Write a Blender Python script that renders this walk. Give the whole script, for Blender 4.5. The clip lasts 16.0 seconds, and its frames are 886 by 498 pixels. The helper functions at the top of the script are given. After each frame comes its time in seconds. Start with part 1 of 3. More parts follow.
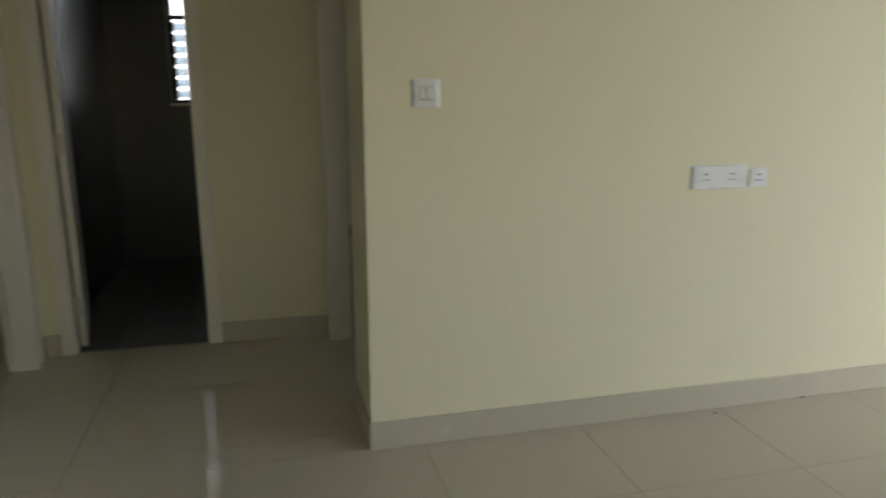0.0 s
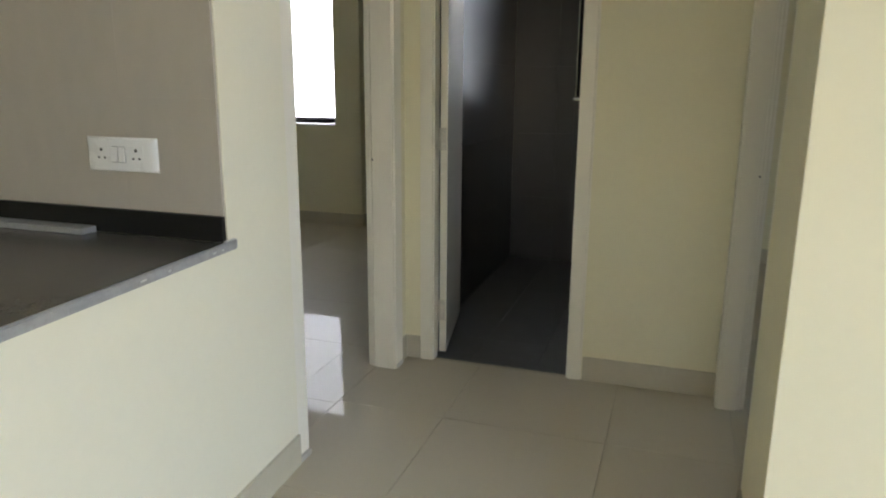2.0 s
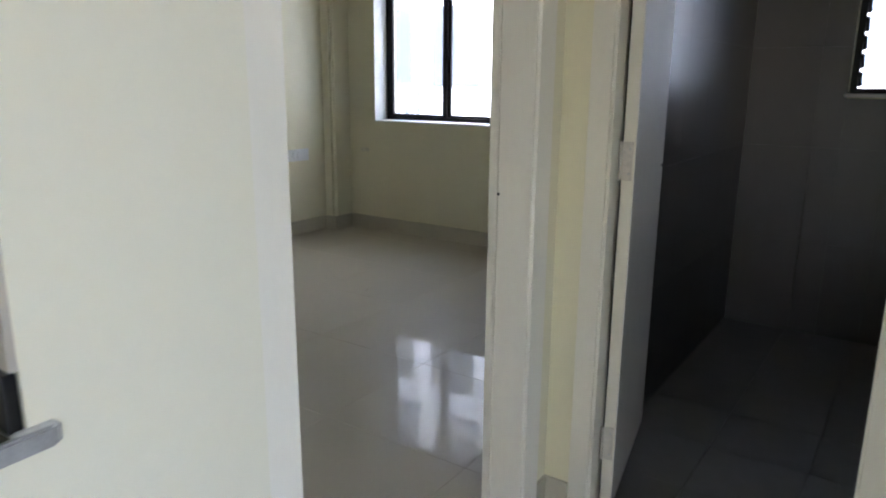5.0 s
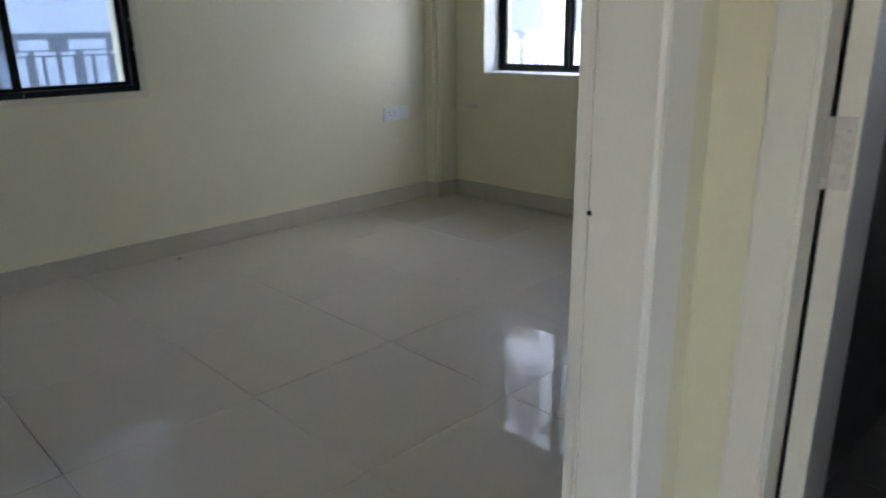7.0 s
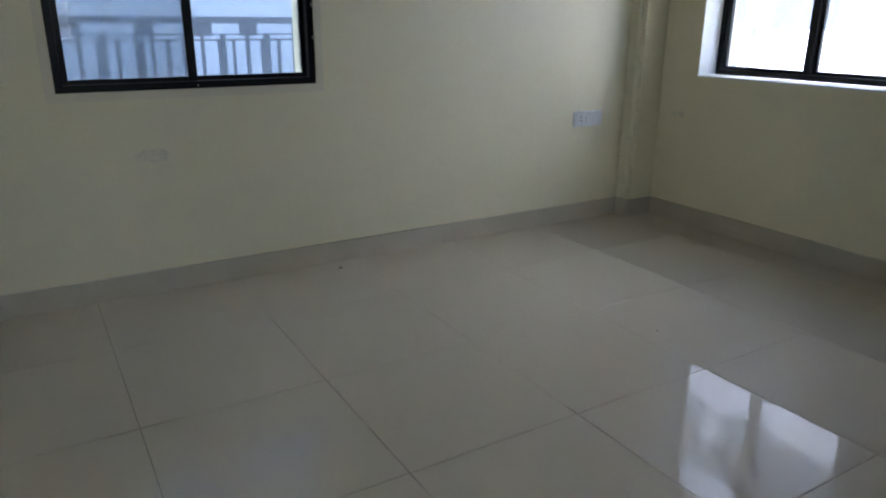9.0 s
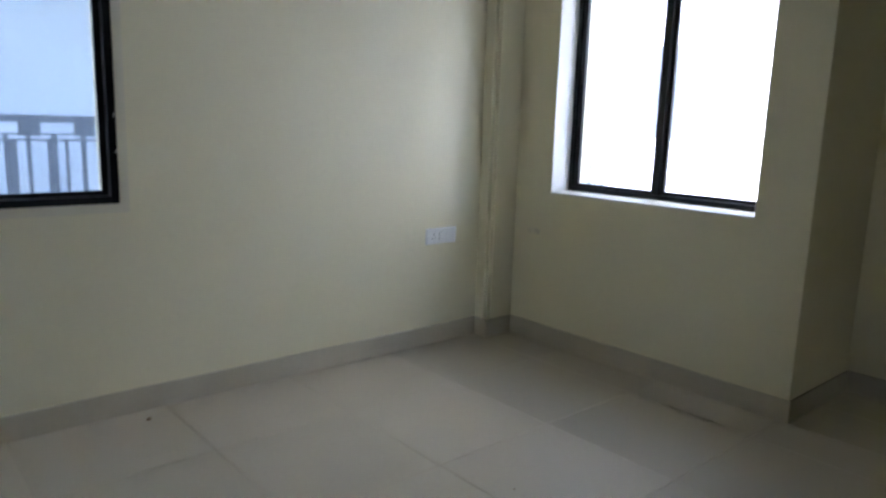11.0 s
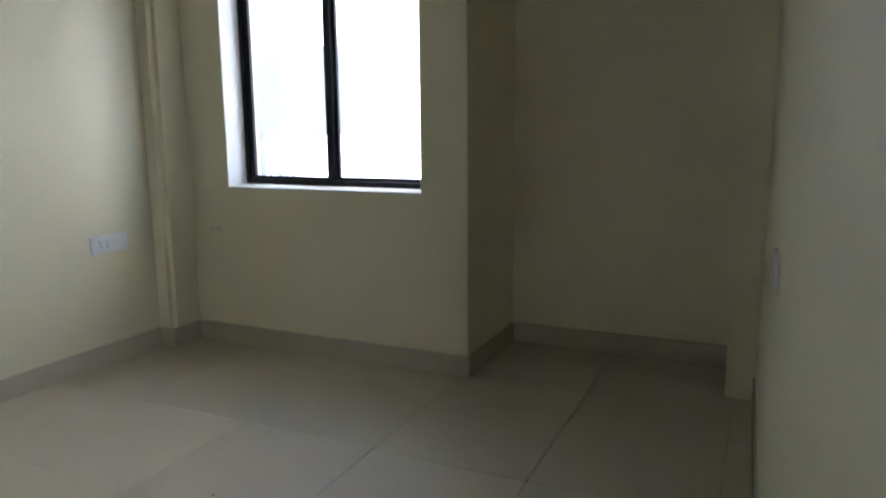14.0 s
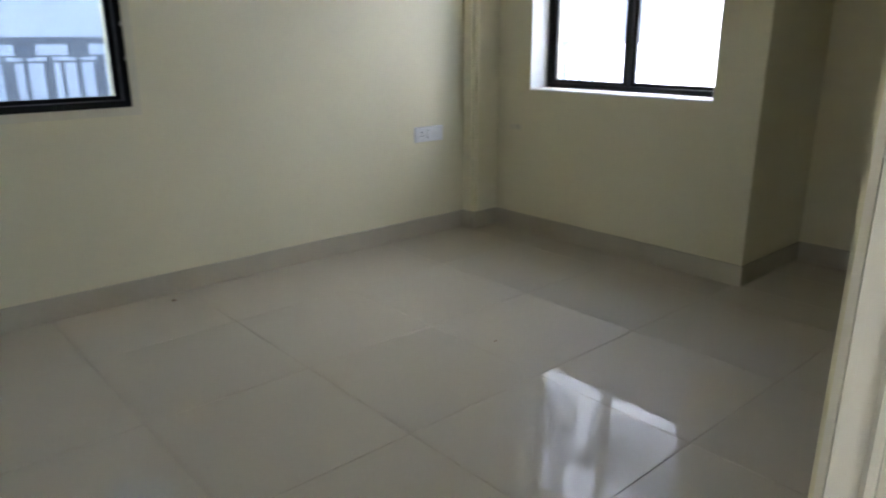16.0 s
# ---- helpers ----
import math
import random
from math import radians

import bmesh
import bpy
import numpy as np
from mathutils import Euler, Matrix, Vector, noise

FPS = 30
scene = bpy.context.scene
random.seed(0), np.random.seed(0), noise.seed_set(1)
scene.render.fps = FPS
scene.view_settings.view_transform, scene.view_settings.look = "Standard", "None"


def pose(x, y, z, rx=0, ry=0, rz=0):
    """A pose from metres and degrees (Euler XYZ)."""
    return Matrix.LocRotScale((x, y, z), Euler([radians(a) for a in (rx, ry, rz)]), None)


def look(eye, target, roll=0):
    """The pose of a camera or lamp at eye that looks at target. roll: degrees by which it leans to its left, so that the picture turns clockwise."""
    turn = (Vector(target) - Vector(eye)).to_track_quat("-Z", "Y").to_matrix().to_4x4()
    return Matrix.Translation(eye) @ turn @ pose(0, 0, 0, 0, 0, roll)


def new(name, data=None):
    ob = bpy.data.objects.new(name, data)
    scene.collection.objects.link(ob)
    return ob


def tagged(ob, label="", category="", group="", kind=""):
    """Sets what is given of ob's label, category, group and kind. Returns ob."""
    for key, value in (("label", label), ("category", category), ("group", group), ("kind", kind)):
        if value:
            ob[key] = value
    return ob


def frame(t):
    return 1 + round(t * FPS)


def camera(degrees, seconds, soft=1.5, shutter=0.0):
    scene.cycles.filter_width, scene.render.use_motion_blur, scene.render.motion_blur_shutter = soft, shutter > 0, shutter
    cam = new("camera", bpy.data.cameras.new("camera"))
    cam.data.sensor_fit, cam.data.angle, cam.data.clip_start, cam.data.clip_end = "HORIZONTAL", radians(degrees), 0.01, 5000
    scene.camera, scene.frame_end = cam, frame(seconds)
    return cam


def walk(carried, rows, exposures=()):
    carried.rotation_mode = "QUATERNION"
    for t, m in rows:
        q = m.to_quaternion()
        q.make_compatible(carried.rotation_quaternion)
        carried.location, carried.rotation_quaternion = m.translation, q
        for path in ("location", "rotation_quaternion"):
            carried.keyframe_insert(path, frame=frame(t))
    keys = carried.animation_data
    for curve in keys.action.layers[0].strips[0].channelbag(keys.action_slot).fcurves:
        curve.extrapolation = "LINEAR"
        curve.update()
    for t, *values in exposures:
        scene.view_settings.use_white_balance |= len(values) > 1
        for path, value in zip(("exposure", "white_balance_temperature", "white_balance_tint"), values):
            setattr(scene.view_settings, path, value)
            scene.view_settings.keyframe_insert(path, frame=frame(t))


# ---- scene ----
cam = camera(64.6, 16.0, soft=2.0, shutter=0.5)
PATH = [
    (0, (-0.314, -2.268, 1.252), (0.165, -0.377, 0.807), -0.0),
    (0.5, (-0.293, -2.127, 1.235), (-0.128, -0.192, 0.756), -0.4),
    (1, (-0.211, -1.953, 1.254), (-0.402, -0.021, 0.771), -0.4),
    (1.5, (-0.189, -1.808, 1.24), (-0.676, 0.074, 0.771), -0.8),
    (2, (-0.247, -1.594, 1.237), (-0.864, 0.252, 0.778), 0.4),
    (2.5, (-0.299, -1.407, 1.237), (-0.917, 0.443, 0.796), 1.1),
    (3, (-0.32, -1.153, 1.242), (-1.017, 0.668, 0.798), 0.9),
    (3.5, (-0.344, -0.943, 1.241), (-1.221, 0.8, 0.802), 1.3),
    (3.7, (-0.412, -0.858, 1.227), (-1.32, 0.869, 0.783), 1.8),
    (5.8, (-0.717, -0.068, 1.191), (-1.955, 1.427, 0.711), -0.0),
    (6, (-0.779, 0.015, 1.188), (-2.044, 1.485, 0.7), 0.4),
    (6.5, (-0.873, 0.144, 1.176), (-2.163, 1.577, 0.647), 0.4),
    (7, (-0.935, 0.309, 1.17), (-2.305, 1.637, 0.57), -1.0),
    (7.5, (-1.002, 0.408, 1.168), (-2.521, 1.546, 0.539), -0.7),
    (8, (-1.149, 0.48, 1.164), (-2.757, 1.478, 0.52), -0.4),
    (8.2, (-1.221, 0.492, 1.176), (-2.841, 1.473, 0.532), 0.0),
    (10.3, (-1.601, 0.829, 1.184), (-3.207, 1.894, 0.648), 1.5),
    (10.5, (-1.61, 0.891, 1.203), (-3.183, 2.022, 0.706), 2.0),
    (11, (-1.682, 0.911, 1.255), (-3.165, 2.204, 0.897), 1.8),
    (11.5, (-1.716, 0.927, 1.321), (-3.142, 2.314, 1.112), 1.2),
    (12, (-1.699, 0.932, 1.315), (-3.103, 2.354, 1.244), 0.3),
    (12.5, (-1.666, 0.955, 1.311), (-2.992, 2.451, 1.254), -0.2),
    (13, (-1.637, 0.959, 1.262), (-2.815, 2.573, 1.17), -0.4),
    (13.5, (-1.653, 0.954, 1.249), (-2.604, 2.701, 1.044), -0.4),
    (14, (-1.607, 0.978, 1.192), (-2.433, 2.766, 0.849), -0.5),
    (14.2, (-1.555, 1.035, 1.176), (-2.388, 2.809, 0.781), -0.8),
    (14.5, (-1.556, 0.949, 1.181), (-2.402, 2.7, 0.716), -0.4),
    (14.8, (-1.548, 0.939, 1.178), (-2.511, 2.616, 0.669), -0.6),
    (15, (-1.527, 0.89, 1.198), (-2.588, 2.498, 0.66), -0.7),
    (15.5, (-1.459, 0.819, 1.183), (-2.742, 2.247, 0.621), 0.4),
    (16, (-1.378, 0.716, 1.182), (-2.815, 1.98, 0.603), -0.2),
]
EXPOSURES = [
    (0.0, 1.93, 6700, 9), (0.5, 2.52, 6750, 10), (1.0, 3.02, 6750, 12), (1.5, 3.25, 6650, 13), (2.0, 3.3, 6450, 13), (2.5, 3.4, 6250, 14), (3.5, 3.56, 6000, 15),
    (6.0, 3.45, 5700, 18), (8.0, 3.52, 5550, 18), (10.5, 3.58, 5600, 18), (11.0, 3.63, 5600, 18), (11.5, 3.33, 5600, 18), (12.0, 3.03, 5500, 18), (12.5, 2.78, 5500, 18),
    (13.0, 2.74, 5700, 18), (13.5, 2.73, 5650, 18), (14.0, 3.56, 5850, 17), (14.5, 3.81, 5850, 17), (16.0, 3.8, 5900, 17)]
walk(cam, [(t, look(eye, target, roll)) for t, eye, target, roll in PATH], EXPOSURES)

# ---- light ----
world = bpy.data.worlds.new("overcast_sky")
scene.world = world
world.use_nodes = True
wn = world.node_tree
sky = wn.nodes.new("ShaderNodeTexSky")
sky.sky_type = "NISHITA"
sky.sun_disc = False
sky.sun_elevation, sky.sun_rotation = radians(48), radians(178)
sky.air_density, sky.dust_density = 1.0, 3.0
wn.links.new(sky.outputs[0], wn.nodes["Background"].inputs[0])
wn.nodes["Background"].inputs[1].default_value = 0.15
sun = new("sun", bpy.data.lights.new("sun", "SUN"))
sun.data.energy, sun.data.angle, sun.data.color = 2.0, radians(3), (1.0, 0.97, 0.92)
sun.matrix_world = look((20 * math.sin(radians(178)), 20 * math.cos(radians(178)), 22.2), (0, 0, 0))

# ---- materials ----


def mat(name, color, rough=0.5, metal=0.0, vary=0.06, scale=6.0, fine=120.0, bump=0.0, bump_scale=200.0, spec=0.5, piece=0.0, stretch=(1, 1, 1), stain=0.0, rough_vary=0.1, coat=0.0):
    m = bpy.data.materials.new(name)
    m.use_nodes = True
    nt = m.node_tree
    b = nt.nodes["Principled BSDF"]
    b.inputs["Roughness"].default_value, b.inputs["Metallic"].default_value = rough, metal
    b.inputs["Specular IOR Level"].default_value = spec
    b.inputs["Coat Weight"].default_value, b.inputs["Coat Roughness"].default_value = coat, 0.0
    tc = nt.nodes.new("ShaderNodeTexCoord")
    geo = nt.nodes.new("ShaderNodeNewGeometry")
    mp = nt.nodes.new("ShaderNodeMapping")
    mp.inputs["Scale"].default_value = stretch
    nt.links.new(geo.outputs["Position"], mp.inputs[0])

    def tex(s, detail=4.0):
        n = nt.nodes.new("ShaderNodeTexNoise")
        n.inputs["Scale"].default_value, n.inputs["Detail"].default_value = s, detail
        nt.links.new(mp.outputs[0], n.inputs["Vector"])
        return n.outputs["Fac"]

    def math_node(op, a, c):
        n = nt.nodes.new("ShaderNodeMath")
        n.operation = op
        for i, v in enumerate((a, c)):
            if isinstance(v, (int, float)):
                n.inputs[i].default_value = v
            else:
                nt.links.new(v, n.inputs[i])
        return n.outputs[0]

    large, small = tex(scale), tex(fine, 2.0)
    value = math_node("ADD", math_node("MULTIPLY", math_node("SUBTRACT", large, 0.5), vary * 2), math_node("MULTIPLY", math_node("SUBTRACT", small, 0.5), vary))
    if piece:
        oi = nt.nodes.new("ShaderNodeObjectInfo")
        value = math_node("ADD", value, math_node("MULTIPLY", math_node("SUBTRACT", oi.outputs["Random"], 0.5), piece))
    if stain:
        s = nt.nodes.new("ShaderNodeMapRange")
        s.inputs[1].default_value, s.inputs[2].default_value, s.inputs[3].default_value, s.inputs[4].default_value = 0.6, 0.75, 0.0, -stain
        nt.links.new(tex(2.3, 8.0), s.inputs[0])
        value = math_node("ADD", value, s.outputs[0])
    gain = math_node("ADD", value, 1.0)
    mix = nt.nodes.new("ShaderNodeVectorMath")
    mix.operation = "SCALE"
    mix.inputs[0].default_value = color
    nt.links.new(gain, mix.inputs["Scale"])
    nt.links.new(mix.outputs[0], b.inputs["Base Color"])
    if rough_vary:
        nt.links.new(math_node("ADD", math_node("MULTIPLY", math_node("SUBTRACT", large, 0.5), rough_vary), rough), b.inputs["Roughness"])
    if bump:
        bp = nt.nodes.new("ShaderNodeBump")
        bp.inputs["Strength"].default_value, bp.inputs["Distance"].default_value = bump, 0.002
        nt.links.new(tex(bump_scale, 3.0), bp.inputs["Height"])
        nt.links.new(bp.outputs[0], b.inputs["Normal"])
    return m


def glass(name, tint, gloss=0.06, haze=0.0):
    m = bpy.data.materials.new(name)
    m.use_nodes = True
    nt = m.node_tree
    nt.nodes.remove(nt.nodes["Principled BSDF"])
    t, g, x = nt.nodes.new("ShaderNodeBsdfTransparent"), nt.nodes.new("ShaderNodeBsdfGlossy"), nt.nodes.new("ShaderNodeMixShader")
    t.inputs[0].default_value = (*tint, 1)
    g.inputs["Roughness"].default_value = 0.02
    x.inputs[0].default_value = gloss
    nt.links.new(t.outputs[0], x.inputs[1])
    nt.links.new(g.outputs[0], x.inputs[2])
    surface = x.outputs[0]
    if haze:
        # a film of dust that lets the daylight through softly, in wiped streaks
        film, y = nt.nodes.new("ShaderNodeBsdfTranslucent"), nt.nodes.new("ShaderNodeMixShader")
        film.inputs[0].default_value = (0.55, 0.62, 0.68, 1)
        streak, fit = nt.nodes.new("ShaderNodeTexNoise"), nt.nodes.new("ShaderNodeMapRange")
        streak.inputs["Scale"].default_value = 5.0
        fit.inputs[1].default_value, fit.inputs[2].default_value, fit.inputs[3].default_value, fit.inputs[4].default_value = 0.35, 0.65, haze * 0.5, haze * 1.5
        place = nt.nodes.new("ShaderNodeNewGeometry")
        nt.links.new(place.outputs["Position"], streak.inputs["Vector"])
        nt.links.new(streak.outputs["Fac"], fit.inputs[0])
        nt.links.new(fit.outputs[0], y.inputs[0])
        nt.links.new(surface, y.inputs[1])
        nt.links.new(film.outputs[0], y.inputs[2])
        surface = y.outputs[0]
    nt.links.new(surface, nt.nodes["Material Output"].inputs[0])
    return m


PAINT = mat("cream_wall_paint", (0.80, 0.748, 0.535), 0.62, vary=0.035, scale=1.4, fine=40, bump=0.12, bump_scale=160, stain=0.03)
# Same cream paint, whitened in colour as if bleached by strong daylight.
PAINT_LIT = mat("lit_cream_wall_paint", (0.81, 0.766, 0.60), 0.6, vary=0.035, scale=1.4, fine=40, bump=0.12, bump_scale=160, stain=0.03)
REVEAL = mat("white_reveal_paint", (0.82, 0.81, 0.77), 0.6, vary=0.04, scale=5, bump=0.15, bump_scale=140, stain=0.05)
CEIL = mat("white_ceiling_paint", (0.82, 0.81, 0.76), 0.8, vary=0.03, scale=2)
FRAME = mat("off_white_frame_paint", (0.83, 0.785, 0.665), 0.42, vary=0.04, scale=9, fine=70, bump=0.06, bump_scale=60, stain=0.05, stretch=(1, 1, 0.3))
LEAF = mat("grey_white_door_laminate", (0.74, 0.73, 0.70), 0.42, vary=0.05, scale=5, fine=60, stretch=(1, 1, 0.2))
TILE = mat("polished_beige_floor_tile", (0.535, 0.477, 0.355), 0.42, vary=0.03, scale=3.5, fine=60, rough_vary=0.06, spec=0.18, coat=0.36)
GROUT_PALE = mat("beige_grout", (0.44, 0.395, 0.295), 0.8, vary=0.2, scale=20, fine=70)
GROUT = mat("grey_brown_grout", (0.27, 0.24, 0.19), 0.85, vary=0.9, scale=20, fine=70, stain=0.5)
SKIRT = mat("beige_skirting_tile", (0.55, 0.505, 0.385), 0.25, vary=0.07, scale=6, fine=60, rough_vary=0.1)
KTILE = mat("linen_textured_wall_tile", (0.46, 0.418, 0.345), 0.45, vary=0.06, scale=9, fine=240, piece=0.02, stretch=(2.2, 1, 1), bump=0.15, bump_scale=180)
GRANITE = mat("dark_polished_granite", (0.10, 0.092, 0.08), 0.25, vary=0.16, scale=60, fine=260, rough_vary=0.03)
GRANITE_EDGE = mat("sawn_granite_edge", (0.33, 0.325, 0.31), 0.4, vary=0.3, scale=40, fine=220, bump=0.3, bump_scale=120)
BLACK_STONE = mat("black_granite_upstand", (0.012, 0.012, 0.012), 0.32, spec=0.25, vary=0.3, scale=80, fine=300)
PLASTIC = mat("white_switch_plastic", (0.80, 0.80, 0.78), 0.28, vary=0.02, scale=20)
SHADOW_GAP = mat("grey_gap_shade", (0.30, 0.30, 0.29), 0.6, vary=0.05)
SLOT = mat("dark_socket_slot", (0.02, 0.02, 0.02), 0.6, vary=0.1)
ALU = mat("black_coated_aluminium", (0.009, 0.009, 0.010), 0.4, spec=0.2, vary=0.2, scale=14, fine=80, stain=0.2)
STEEL = mat("brushed_steel", (0.55, 0.54, 0.52), 0.35, metal=0.9, vary=0.1, scale=20)
HINGE = mat("painted_hinge_metal", (0.66, 0.61, 0.53), 0.55, vary=0.25, scale=40, fine=120, bump=0.2)
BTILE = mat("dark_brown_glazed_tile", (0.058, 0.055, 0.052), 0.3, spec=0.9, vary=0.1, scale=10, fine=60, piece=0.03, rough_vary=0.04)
BFLOOR = mat("dark_grey_matt_floor_tile", (0.125, 0.123, 0.12), 0.5, vary=0.2, scale=14, fine=120, piece=0.05, bump=0.2)
PATCH = mat("grey_cement_smear", (0.52, 0.50, 0.45), 0.8, vary=0.25, scale=18, fine=90, bump=0.3, bump_scale=90)
PATCH_SOFT = mat("faint_grey_wall_smudge", (0.70, 0.66, 0.50), 0.75, vary=0.3, scale=22, fine=90)
BAND = mat("dull_cream_plaster_band", (0.73, 0.69, 0.535), 0.75, vary=0.08, scale=9, fine=60, bump=0.2, bump_scale=90)
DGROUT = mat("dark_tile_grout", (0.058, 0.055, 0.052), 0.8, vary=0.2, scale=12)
EDGE_TIP = mat("pale_broken_granite", (0.60, 0.59, 0.55), 0.6, vary=0.25, scale=60, fine=200, bump=0.4, bump_scale=150)
CRUMB = mat("brown_plaster_crumb", (0.20, 0.13, 0.085), 0.9, vary=0.3, scale=80)
HOLE = mat("dark_drilled_hole", (0.02, 0.015, 0.012), 0.9)
OUT_WHITE = mat("white_exterior_paint", (0.70, 0.73, 0.76), 0.8, vary=0.05, scale=0.6, fine=9, stain=0.06)
OUT_PANE = mat("blue_grey_exterior_door", (0.095, 0.108, 0.125), 0.6, vary=0.12, scale=1.5)
OUT_RAIL = mat("blue_grey_painted_rail", (0.13, 0.15, 0.18), 0.5, vary=0.15, scale=4)
OUT_SLAB = mat("grey_concrete_band", (0.40, 0.43, 0.48), 0.85, vary=0.15, scale=2)
OUT_SHADE = mat("blue_grey_exterior_shade", (0.56, 0.60, 0.66), 0.85, vary=0.1, scale=1.0, fine=9)
GROUND = mat("dusty_ground", (0.22, 0.215, 0.21), 0.95, vary=0.25, scale=0.2, fine=4, bump=0.3, bump_scale=5)
GLASS = glass("clear_window_glass", (0.96, 0.98, 1.0))
GLASS_BLUE = glass("blue_tinted_window_glass", (0.50, 0.545, 0.565), 0.06)
GLASS_DUST = glass("dusty_blue_window_glass", (0.35, 0.39, 0.41), 0.06, 0.06)
GLASS_LOUVRE = glass("frosted_louvre_glass", (0.47, 0.52, 0.56), 0.06)

# ---- helpers of this scene ----
ORIGIN = {}


def thing(name, at, label="", category="", group="", kind=""):
    ob = new(name)
    ob.empty_display_size = 0.1
    ob.location = at
    ORIGIN[ob] = Vector(at)
    return tagged(ob, label, category, group, kind)


def local_thing(name, m, label="", category="", group="", kind=""):
    ob = new(name)
    ob.empty_display_size = 0.1
    ob.matrix_world = m
    ORIGIN[ob] = Vector((0, 0, 0))
    return tagged(ob, label, category, group, kind)


def box(bm, x0, x1, y0, y1, z0, z1, bevel=0.0):
    r = bmesh.ops.create_cube(bm, size=1)
    vs = r["verts"]
    bmesh.ops.transform(bm, verts=vs, matrix=Matrix.Translation(((x0 + x1) / 2, (y0 + y1) / 2, (z0 + z1) / 2)) @ Matrix.Diagonal((x1 - x0, y1 - y0, z1 - z0, 1)))
    if bevel:
        es = list({e for v in vs for e in v.link_edges})
        bmesh.ops.bevel(bm, geom=es, offset=bevel, segments=2, affect="EDGES", profile=0.5)
    return bm


def prism(bm, outline, z0, z1):
    """An upright prism over a counter-clockwise outline of (x, y)."""
    lo = [bm.verts.new((x, y, z0)) for x, y in outline]
    hi = [bm.verts.new((x, y, z1)) for x, y in outline]
    n = len(outline)
    bm.faces.new(list(reversed(lo)))
    bm.faces.new(hi)
    for i in range(n):
        bm.faces.new((lo[i], lo[(i + 1) % n], hi[(i + 1) % n], hi[i]))
    return bm


def cyl(bm, p, q, r, segments=14):
    p, q = Vector(p), Vector(q)
    d = q - p
    m = Matrix.Translation((p + q) / 2) @ d.to_track_quat("Z", "Y").to_matrix().to_4x4()
    bmesh.ops.create_cone(bm, cap_ends=True, segments=segments, radius1=r, radius2=r, depth=d.length, matrix=m)
    return bm


def B():
    return bmesh.new()


def finish(name, bm, material):
    me = bpy.data.meshes.new(name)
    bm.to_mesh(me)
    bm.free()
    me.materials.append(material)
    return me


def part(name, bm, material, parent, label=""):
    """One mesh under a thing or under a part of it."""
    o = ORIGIN[parent]
    bmesh.ops.translate(bm, verts=bm.verts, vec=-o)
    ob = new(name, finish(name, bm, material))
    ob.parent = parent
    ORIGIN[ob] = o
    return tagged(ob, label)


def structure(name, bm, material, label="", category=""):
    ob = new(name, finish(name, bm, material))
    ORIGIN[ob] = Vector((0, 0, 0))
    return tagged(ob, label, category, kind="structure")


H = 2.9
DOOR_H = 2.06
# ---- walls ----
bm = B()
box(bm, 0, 3.6, 0, 0.12, 0, H)
structure("wall_living", bm, PAINT, "plain cream painted living room wall", "wall")
bm = B()
box(bm, 0, 0.12, 0.12, 0.40, 0, H)
box(bm, 0, 0.12, 0.40, 1.268, DOOR_H + 0.07, H)
structure("wall_passage", bm, PAINT, "cream passage wall with a doorway", "wall")
bm = B()
box(bm, -1.383, -1.308, 1.268, 1.388, 0, H)
box(bm, -0.572, 0.07, 1.268, 1.388, 0, H)
box(bm, -1.308, -0.572, 1.268, 1.388, DOOR_H + 0.07, H)
structure("wall_bathroom_front", bm, PAINT, "cream wall round the bathroom doorway", "wall")


def right_face(y):
    return -1.53 - 0.0235 * (y - 1.35)


bm = B()
prism(bm, [(-1.383, 1.19), (-1.383, 4.85), (right_face(4.85), 4.85), (right_face(1.19), 1.19)], 0, H)
structure("wall_bedroom_bathroom", bm, PAINT, "cream wall between bedroom and bathroom", "wall")


def left_face(y):
    return -1.352 - 0.05 * (y + 0.07)


bm = B()
prism(bm, [(-1.53, 0.06), (left_face(0.06), 0.06), (left_face(0.265), 0.265), (-1.53, 0.265)], 0, H)
box(bm, -1.53, -1.372, 0.265, 1.19, DOOR_H + 0.07, H)
prism(bm, [(-4.92, -0.07), (left_face(-0.07), -0.07), (left_face(0.06), 0.06), (-4.92, 0.06)], 0, H)
structure("wall_kitchen_bedroom", bm, PAINT_LIT, "cream wall end beside the kitchen counter", "wall")
W2 = (-4.272, -3.096, 0.873, 2.037)
bm = B()
box(bm, -4.92, W2[0], 3.962, 4.24, 0, H)
box(bm, W2[1], -2.858, 3.962, 4.24, 0, H)
box(bm, W2[0], W2[1], 3.962, 4.24, 0, W2[2])
box(bm, W2[0], W2[1], 3.962, 4.24, W2[3], H)
structure("wall_window_back", bm, PAINT, "cream bedroom wall with a deep window opening", "wall")
bm = B()
box(bm, -2.98, -2.858, 4.24, 4.75, 0, H)
box(bm, -2.98, -1.4, 4.616, 4.75, 0, H)
structure("wall_recess", bm, PAINT, "cream walls of the wardrobe recess", "wall")
bm = B()
box(bm, -1.717, -1.57, 4.178, 4.616, 0, H)
structure("column_recess", bm, PAINT, "cream boxed column in the recess corner", "column")
bm = B()
box(bm, -4.635, -4.535, 3.757, 3.962, 0, H)
bmesh.ops.bevel(bm, geom=[e for e in bm.edges if abs(e.verts[0].co.z - e.verts[1].co.z) > 1 and e.verts[0].co.x > -4.6 and e.verts[0].co.y < 3.9], offset=0.03, segments=6, affect="EDGES")
structure("column_corner", bm, PAINT, "cream boxed pipe chase in the corner", "column")
bm = B()
box(bm, -4.535, -2.858, 3.93, 3.962, 2.44, H)
structure("beam", bm, PAINT, "cream ceiling beam over the window", "beam")
W1 = (0.68, 1.764, 0.892, 2.013)
bm = B()
